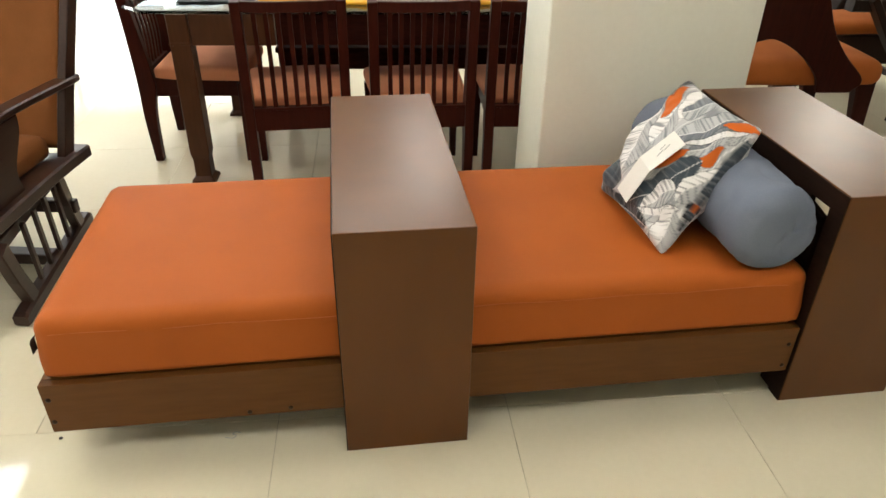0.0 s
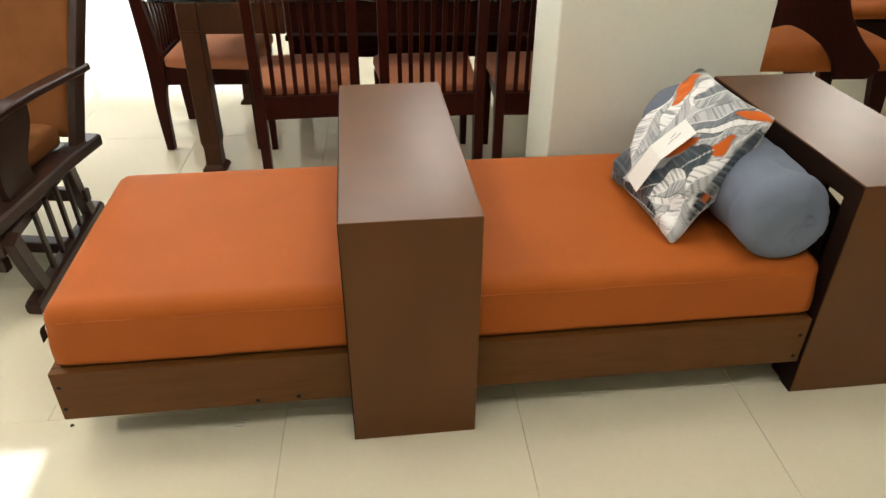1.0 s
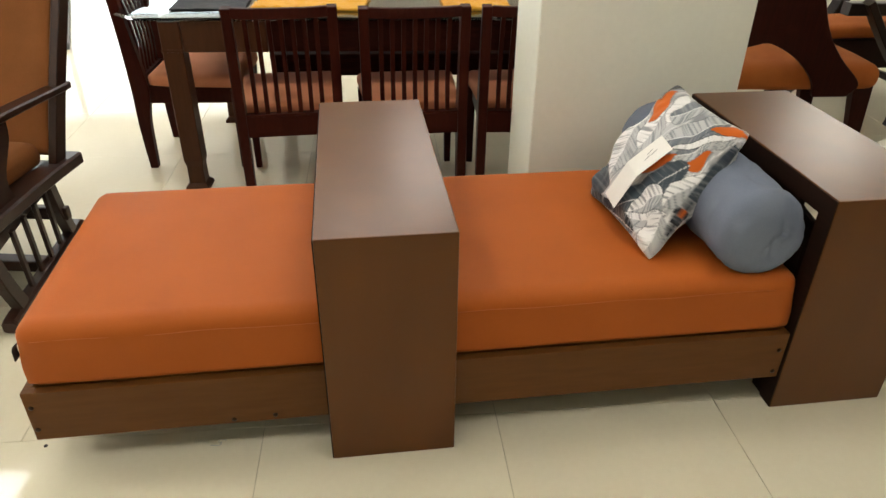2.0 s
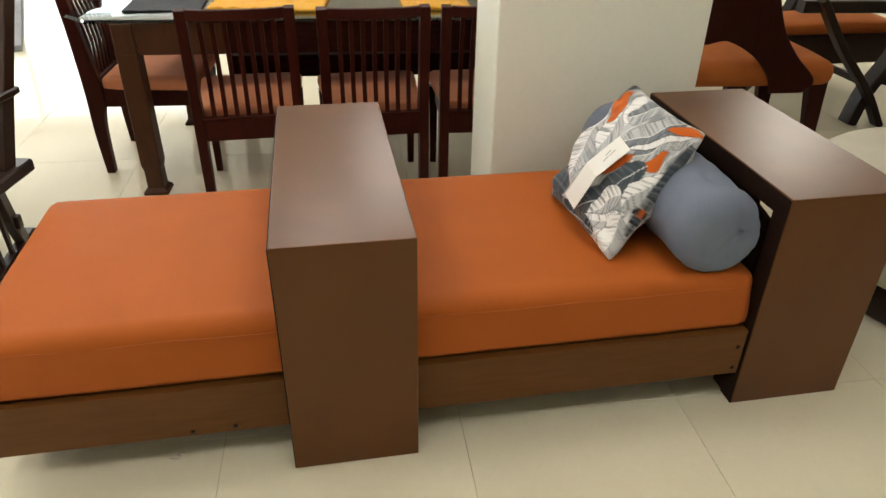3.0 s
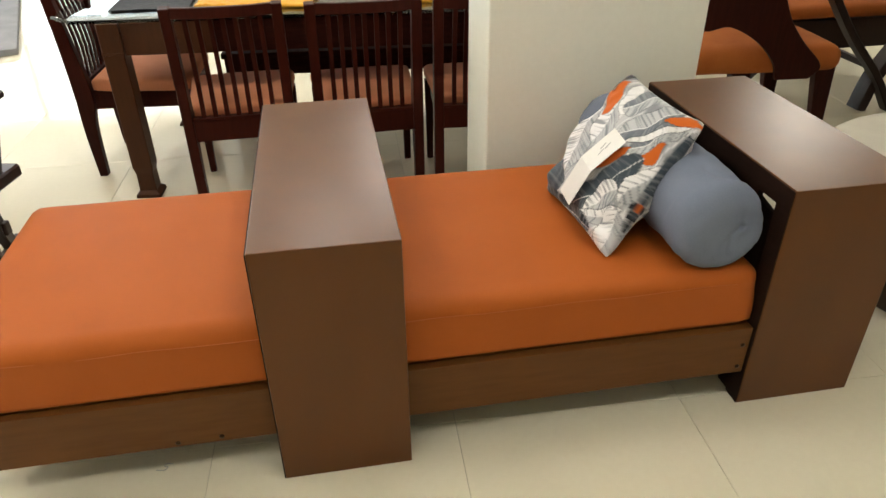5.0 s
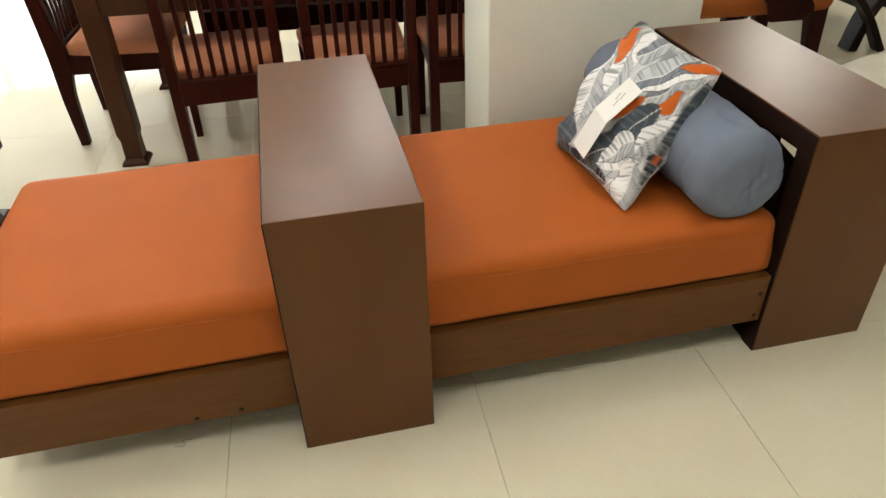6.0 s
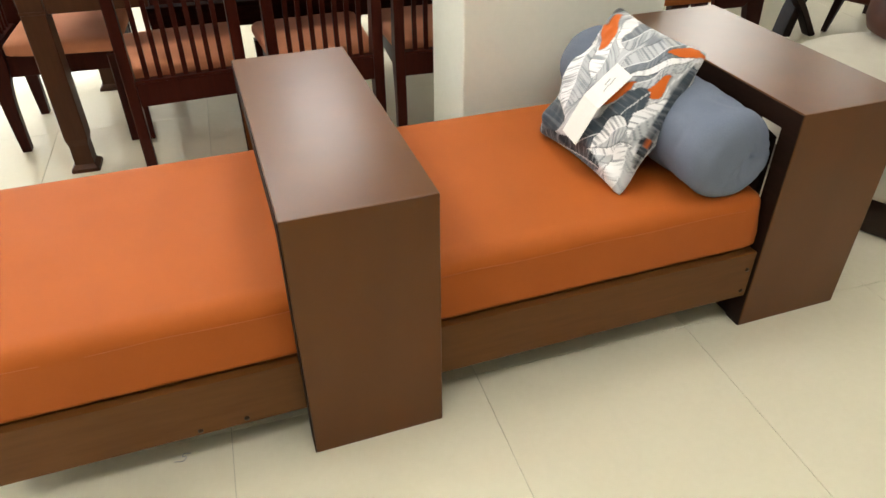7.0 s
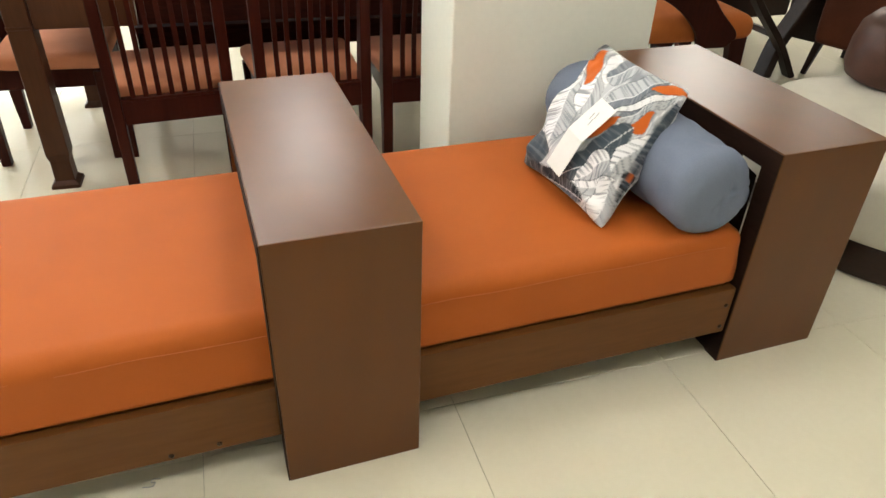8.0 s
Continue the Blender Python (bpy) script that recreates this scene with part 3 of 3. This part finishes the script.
def dining():
    T = DINE
    th = thing("dining_table", "dark brown wooden dining table with a clear glass top", "dining table", T)
    L, D = 1.75, 0.98
    lw = 0.085
    for x in (0, L - lw):
        for y in (0, D - lw):
            leg = [(x + lw / 2, y + lw / 2, z) for z in (0.0, 0.014, 0.030, 0.115, 0.145, 0.785)]
            part("leg", bar(leg, [0.112, 0.108, 0.076, 0.074, 0.088, 0.088], [0.112, 0.108, 0.076, 0.074, 0.088, 0.088], (0, 1, 0), 0.08), M_TABLE, th)
            part("leg_block", box(x - 0.004, x + lw + 0.004, y - 0.004, y + lw + 0.004, 0.655, 0.667, 0.002), M_TABLE, th)
    part("apron", box(lw + 0.003, 0.45, 0.014, 0.042, 0.650, 0.785, 0.003), M_TABLE, th)
    # rest of the front apron, its near-black colour holds the chairs' shade
    part("drawer_front", box(0.452, L - lw - 0.003, 0.026, 0.048, 0.650, 0.785, 0.003), M_BENCH, th, "front apron's right part, darkened for the shade behind the chairs")
    part("apron", box(lw + 0.003, L - lw - 0.003, D - 0.042, D - 0.014, 0.675, 0.785, 0.003), M_TABLE, th)
    for x in (0.014, L - 0.042):
        part("apron", box(x, x + 0.028, lw + 0.003, D - lw - 0.003, 0.675, 0.785, 0.003), M_TABLE, th)
    part("under_top", box(0.045, L - 0.045, 0.045, D - 0.045, 0.765, 0.786, 0.002), M_TABLE, th)
    o, c = 0.215, 0.115
    x0, x1, y0, y1 = -o, L + o, -0.005, D + 0.005
    out = [(x0 + c, y0), (x1 - c, y0), (x1, y0 + c), (x1, y1 - c), (x1 - c, y1), (x0 + c, y1), (x0, y1 - c), (x0, y0 + c)]
    g = prism(out, 0.012, "z", 0)
    top = [f for f in g.faces if f.normal.z > 0.9]
    bmesh.ops.bevel(g, geom=[e for f in top for e in f.edges], offset=0.010, segments=1, affect="EDGES")
    part("glass_top", shift(g, 0, 0, 0.788), M_GLASS, th, "clear glass top with bevelled edge and clipped corners")
    # cloths on the glass
    def cloth(name, x, y, w, d, mat, label, cat, rz, wr):
        bm = bmesh.new()
        bmesh.ops.create_grid(bm, x_segments=40, y_segments=40, size=0.5)
        for v in bm.verts:
            p = Vector((v.co.x * w, v.co.y * d, 0))
            p.z = 0.004 + wr * (0.5 + 0.5 * noise.noise(p * 16)) + wr * 0.7 * abs(noise.noise(p * 38))
            v.co = p
        e = bmesh.ops.extrude_face_region(bm, geom=bm.faces[:])
        for v in e["geom"]:
            if isinstance(v, bmesh.types.BMVert):
                v.co.z = 0.001
        ob = part(name, bm, mat, None, "", True)
        ob.matrix_basis = T @ pose(x, y, 0.8, 0, 0, rz)
        tagged(ob, label, cat)
    cloth("placemat", 0.17, 0.30, 0.33, 0.30, M_SLATE, "charcoal cloth placemat on the glass table", "placemat", 3, 0.004)
    cloth("table_runner", 0.63, 0.30, 0.50, 0.34, M_GOLD, "wrinkled gold satin cloth on the glass table", "table cloth", -4, 0.018)
    cloth("table_runner", 1.37, 0.30, 0.30, 0.34, M_GOLD, "wrinkled gold satin cloth at the table's far end", "table cloth", 2, 0.018)
    near = "dark mahogany slat-back dining chair with terracotta seat, pushed under the table"
    first = dining_chair(near)
    first.matrix_basis = T @ pose(0.552, -0.205, 0, 0, 0, 6)
    copy_thing(first, T @ pose(1.088, -0.200, 0, 0, 0, 5))
    copy_thing(first, T @ pose(1.585, -0.190, 0))
    bench = thing("dining_bench", "dark wooden bench on the table's far side", "bench", T)
    x0, x1, y0, y1 = 0.33, 1.93, 0.655, 1.03
    for k in range(3):
        w = (y1 - y0) / 3
        part("seat_board", box(x0, x1, y0 + k * w + 0.001, y0 + (k + 1) * w - 0.001, 0.435, 0.462, 0.004), M_BENCH, bench)
    part("apron", box(x0 + 0.03, x1 - 0.03, y0 + 0.012, y0 + 0.034, 0.345, 0.434, 0.003), M_BENCH, bench)
    part("apron", box(x0 + 0.03, x1 - 0.03, y1 - 0.034, y1 - 0.012, 0.345, 0.434, 0.003), M_BENCH, bench)
    for x in (x0 + 0.03, x1 - 0.03):
        for y in (y0 + 0.06, y1 - 0.06):
            part("leg", bar([(x, y, 0), (x, y, 0.2), (x, y, 0.434)], [0.034, 0.04, 0.046], [0.034, 0.04, 0.046], (0, 1, 0)), M_BENCH, bench)
    head = copy_thing(first, T @ pose(-0.268, 0.475, 0, 0, 0, -90))
    head["label"] = "dark mahogany slat-back dining chair at the table's head"


dining()


# ---- glider rocker ----
def glider():
    """Local: faces -y; its right-hand side frame, as one sits, lies towards -x."""
    th = thing("glider_chair", "dark espresso wooden glider armchair with brown cloth cushions", "glider chair", pose(-1.39, 1.13, 0, 0, 0, -11))

    def low(bm):
        # the base splays a little towards its front
        for v in bm.verts:
            v.co.x -= 0.19 * v.co.y * math.copysign(1, v.co.x)
        return bm
    for s in (1, -1):
        x = 0.31 * s
        # sled foot with lifted rounded ends
        part("sled_foot", low(bar(curve_pts([(x, -0.38, 0.028), (x, -0.30, 0.030), (x, 0.0, 0.030), (x, 0.28, 0.030), (x, 0.35, 0.028)], 4), 0.055, [0.04] + [0.055] * 15 + [0.04], (0, 0, 1), 0.35)), M_ESPRESSO, th)
        part("base_post", low(bar([(x, -0.27, 0.05), (x, -0.32, 0.17), (x, -0.36, 0.30)], 0.045, 0.06, (0, 1, 0))), M_ESPRESSO, th)
        part("base_post", low(bar([(x, 0.25, 0.05), (x, 0.20, 0.18), (x, 0.17, 0.31)], 0.045, 0.055, (0, 1, 0))), M_ESPRESSO, th)
        part("top_runner", low(bar([(x - 0.03 * s, -0.40, 0.275), (x - 0.03 * s, 0.0, 0.285), (x - 0.03 * s, 0.30, 0.275)], 0.03, 0.045)), M_ESPRESSO, th)
        for k in range(4):
            y = -0.16 + k * 0.10
            part("spindle", low(bar([(x, y, 0.055), (x, y - 0.01, 0.29)], 0.016, 0.022, (0, 1, 0))), M_ESPRESSO, th)
        # seat side board
        xs = x + 0.004 * s
        side = curve_pts([(xs, -0.48, 0.335), (xs, -0.2, 0.345), (xs, 0.1, 0.355), (xs, 0.32, 0.352)], 4)
        part("seat_rail", bar(side, 0.09, 0.05, (0, 0, 1), 0.3), M_ESPRESSO, th)
        # arm front board, shaped
        fr = [tuple(p)[:2] for p in curve_pts([(-0.24, 0.36), (-0.25, 0.45), (-0.20, 0.56), (-0.17, 0.625)], 4)] + [tuple(p)[:2] for p in curve_pts([(0.0, 0.625), (-0.015, 0.56), (-0.085, 0.45), (-0.07, 0.36)], 4)]
        part("arm_board", shift(prism(fr, 0.028, "x", 0.004), xs - 0.014), M_ESPRESSO, th)
        arm = curve_pts([(xs, -0.22, 0.640), (xs + 0.004 * s, -0.04, 0.648), (xs + 0.008 * s, 0.18, 0.640), (xs + 0.01 * s, 0.39, 0.628)], 5)
        part("armrest", bar(arm, [0.05] + [0.062] * 14 + [0.05], 0.028, (0, 0, 1), 0.4), M_ESPRESSO, th)
        post = curve_pts([(xs, 0.215, 0.36), (xs + 0.01 * s, 0.32, 0.60), (xs + 0.022 * s, 0.44, 0.85), (xs + 0.03 * s, 0.58, 1.12)], 5)
        part("back_post", bar(post, 0.034, 0.065, (0, 1, 0)), M_ESPRESSO, th)
    part("cross_bar", box(-0.31, 0.31, -0.04, 0.02, 0.03, 0.075, 0.006), M_ESPRESSO, th)
    part("cross_bar", box(-0.31, 0.31, 0.19, 0.225, 0.13, 0.185, 0.006), M_ESPRESSO, th)
    part("cross_bar", box(-0.31, 0.31, -0.345, -0.31, 0.15, 0.20, 0.006), M_ESPRESSO, th)
    part("seat_board", box(-0.272, 0.272, -0.44, 0.27, 0.325, 0.36, 0.006), M_ESPRESSO, th)
    part("top_rail", box(-0.342, 0.342, 0.535, 0.575, 1.05, 1.12, 0.008), M_ESPRESSO, th)
    part("seat_cushion", pad(-0.265, 0.265, -0.43, 0.23, 0.361, 0.46, 0.04, 12, 0.02, 0, 0.003), M_BROWN, th, "brown cloth seat cushion", True)
    bk = pad(-0.318, 0.318, -0.035, 0.035, 0.0, 0.70, 0.03, 12, 0, 0, 0.002)
    part("back_cushion", shift(bk, 0, 0.225, 0.40, Matrix.Rotation(radians(-26), 3, "X")), M_BROWN, th, "brown cloth back cushion", True)


glider()


# ---- seating beyond the end table ----
def lounge_chair():
    th = thing("lounge_chair", "rust cloth lounge chair with a curved dark wooden back", "lounge chair", pose(2.47, 2.25, -0.02, 0, 0, -4))
    part("seat", pad(-0.42, 0.45, -0.32, 0.32, 0.34, 0.475, 0.06, 14, 0.03, 0, 0.004), M_RUST, th, "rust orange cloth seat", True)
    outl = [tuple(p)[:2] for p in curve_pts([(-0.43, 1.0), (-0.40, 0.62), (-0.24, 0.61), (-0.08, 0.53), (0.03, 0.42), (0.06, 0.33)], 5)]
    outl += [tuple(p)[:2] for p in curve_pts([(0.24, 0.33), (0.29, 0.40), (0.16, 0.53), (0.06, 0.66), (-0.02, 0.85), (-0.04, 1.0)], 5)]
    part("back_panel", shift(prism(outl, 0.03, "y", 0.004), 0, -0.37), M_MAHOG, th)
    for x, y, dx, dy in ((-0.05, -0.20, 0.0, 0.02), (0.42, -0.20, 0.06, 0.03), (-0.30, 0.22, -0.03, 0.03), (0.36, 0.22, 0.05, 0.03)):
        part("leg", bar([(x + dx, y + dy, 0.02), (x, y, 0.345)], [0.075, 0.11], [0.05, 0.07], (0, 1, 0)), M_MAHOG, th)
    part("stretcher", bar([(-0.10, -0.22, 0.27), (0.06, -0.05, 0.22), (0.30, 0.15, 0.27)], 0.03, 0.04), M_BLACKWOOD, th)


lounge_chair()


def cross_leg_chair():
    th = thing("cross_leg_chair", "black-brown wooden chair with crossed legs and rust seat", "chair", pose(3.2, 2.1, 0))
    part("seat", pad(-0.22, 0.62, 0.50, 0.86, 0.405, 0.485, 0.04, 12, 0.02, 0, 0.003), M_RUST, th, "rust orange cloth seat", True)
    part("seat_frame", box(-0.20, 0.60, 0.51, 0.85, 0.22, 0.404, 0.008), M_ESPRESSO, th)
    for y in (0.0, 1.05):
        part("leg", bar(curve_pts([(-0.37, y, 0.74), (-0.15, y, 0.46), (0.08, y, 0.22), (0.24, y, 0.0)], 5), 0.04, 0.068, (0, 1, 0)), M_BLACKWOOD, th)
        part("leg", bar(curve_pts([(0.36, y + 0.06, 0.72), (0.25, y + 0.06, 0.42), (0.13, y + 0.06, 0.2), (0.08, y + 0.06, 0.0)], 5), 0.06, 0.105, (0, 1, 0)), M_BLACKWOOD, th)
        part("arm", bar([(-0.46, y + 0.04, 0.70), (0.0, y + 0.04, 0.69), (0.5, y + 0.04, 0.67)], 0.07, 0.065), M_BLACKWOOD, th)
    part("side_panel", prism([(0.30, 0.20), (0.62, 0.12), (0.66, 0.74), (0.24, 0.74)], 0.03, "y", 0.004), M_BLACKWOOD, th).location = (0, 0.16, 0)
    part("stretcher", bar([(0.12, 0.06, 0.24), (0.12, 1.12, 0.24)], 0.035, 0.035), M_BLACKWOOD, th)


cross_leg_chair()


def tub_chair(x, y, rz):
    th = thing("tub_chair", "reddish brown leather tub chair on dark tapered legs", "chair", pose(x, y, 0, 0, 0, rz))
    part("seat", pad(-0.32, 0.30, -0.30, 0.28, 0.235, 0.47, 0.06, 12, 0.02, 0, 0.003), M_LEATHER, th, "brown leather seat", True)
    part("cushion", pad(-0.40, -0.29, -0.30, 0.24, 0.225, 0.60, 0.045, 10, 0, 0, 0.003), M_TAN, th, "reddish brown side", True)
    for lx in (-0.24, 0.24):
        for ly in (-0.24, 0.24):
            part("leg", bar([(lx * 1.15, ly * 1.15, 0), (lx, ly, 0.25)], [0.028, 0.05], [0.028, 0.05], (0, 1, 0)), M_BLACKWOOD, th)


tub_chair(3.92, 1.95, 20)


def ottoman():
    th = thing("round_ottoman", "round ivory upholstered ottoman on a dark brown plinth", "ottoman", pose(2.58, 0.55, 0))
    r = 0.63
    part("upholstery", lathe([(0, 0.155), (r - 0.03, 0.155), (r - 0.008, 0.165), (r, 0.19), (r, 0.36), (r - 0.006, 0.385), (r - 0.025, 0.40), (r - 0.08, 0.406), (r * 0.5, 0.412), (0, 0.414)], 72), M_WHITECLOTH, th, "", True)
    part("plinth", lathe([(0, 0), (r - 0.07, 0), (r - 0.06, 0.01), (r - 0.06, 0.145), (r - 0.07, 0.1545), (0, 0.1545)], 72), M_ESPRESSO, th, "dark brown plinth", True)
    lea = thing("leather_pouf", "round brown leather cushion standing on the ottoman", "pouf", pose(2.865, 0.98, 0.414))
    prof = [(0, 0.0), (0.17, 0.0), (0.208, 0.02), (0.226, 0.07), (0.222, 0.16), (0.203, 0.24), (0.155, 0.292), (0.07, 0.310), (0, 0.312)]
    part("cover", lathe(prof, 40), M_LEATHER, lea, "", True)
    part("button", shift(lathe([(0, 0.012), (0.012, 0.009), (0.018, 0), (0, -0.002)], 16), 0, 0, 0.311), M_LEATHER, lea, "", True)


ottoman()


def carpet():
    ob = part("display_mat", box(-0.6, 0.0, 0.0, 2.4, 0.002, 0.05, 0.006), M_GREYMAT)
    ob.matrix_basis = pose(-2.03, 4.38, 0, 0, 0, 17)
    tagged(ob, "grey carpet-covered display plinth on the tiles", "display plinth")


carpet()


def scraps():
    p = curve_pts([(0, 0, 0.0008), (0.022, -0.004, 0.0008), (0.030, 0.006, 0.0015), (0.020, 0.010, 0.0008), (0.026, 0.018, 0.0008), (0.042, 0.014, 0.0008)], 6)
    ob = part("thread_scrap", bar(p, 0.0016, 0.0014), M_INK)
    ob.matrix_basis = pose(-0.345, 0.092, 0)
    tagged(ob, "curled scrap of grey thread on the floor", "thread")
    ob = part("grit", lathe([(0, 0.0), (0.006, 0.0), (0.004, 0.003), (0, 0.004)], 9), M_BLACKTAG)
    ob.matrix_basis = pose(-0.802, 0.146, 0)
    tagged(ob, "dark speck of grit lying on a tile joint", "grit")


scraps()


# ---- floor tiles ----
def tiles():
    fl = bpy.data.objects["floor"]
    g = 0.0006
    bm = box(g, TILE - g, g, TILE - g, -0.0035, 0.0, 0)
    bmesh.ops.bevel(bm, geom=[e for e in bm.edges if all(v.co.z > -0.001 for v in e.verts)], offset=0.0008, segments=1, affect="EDGES")
    me = mesh_from("tile", bm, M_TILE)
    long_tile = mesh_from("tile", box(g, 2 * TILE - g, g, TILE - g, -0.0035, 0.0, 0), M_TILE)
    turn = Matrix.Translation((TILE_AT[0], TILE_AT[1], 0)) @ Matrix.Rotation(GRID, 4, "Z")
    x0, x1, y0, y1 = ROOM
    far = bmesh.new()
    count = 0
    for j in range(-9, 16):
        for i in range(-13, 14):
            m = turn @ Matrix.Translation((i * TILE, j * TILE, 0))
            c = m @ Vector((TILE / 2, TILE / 2, 0))
            if not (x0 + 0.1 < c.x < x1 - 0.1 and y0 + 0.1 < c.y < y1 - 0.1):
                continue
            if j == -1 and i == -2:
                continue
            if j == -1 and i == -3:
                ob = new("tile", long_tile)
                ob.matrix_basis = m
                ob.parent = fl
            elif -3.8 < c.x < 5.2 and -1.4 < c.y < 6.0:
                ob = new("tile", me)
                ob.matrix_basis = m
                ob.parent = fl
                count += 1
            else:
                q = [far.verts.new(m @ Vector(p)) for p in ((g, g, 0), (TILE - g, g, 0), (TILE - g, TILE - g, 0), (g, TILE - g, 0))]
                far.faces.new(q)
    rest = part("tile_field", far, M_TILE, fl)
    rest["kind"] = "stuff"


tiles()
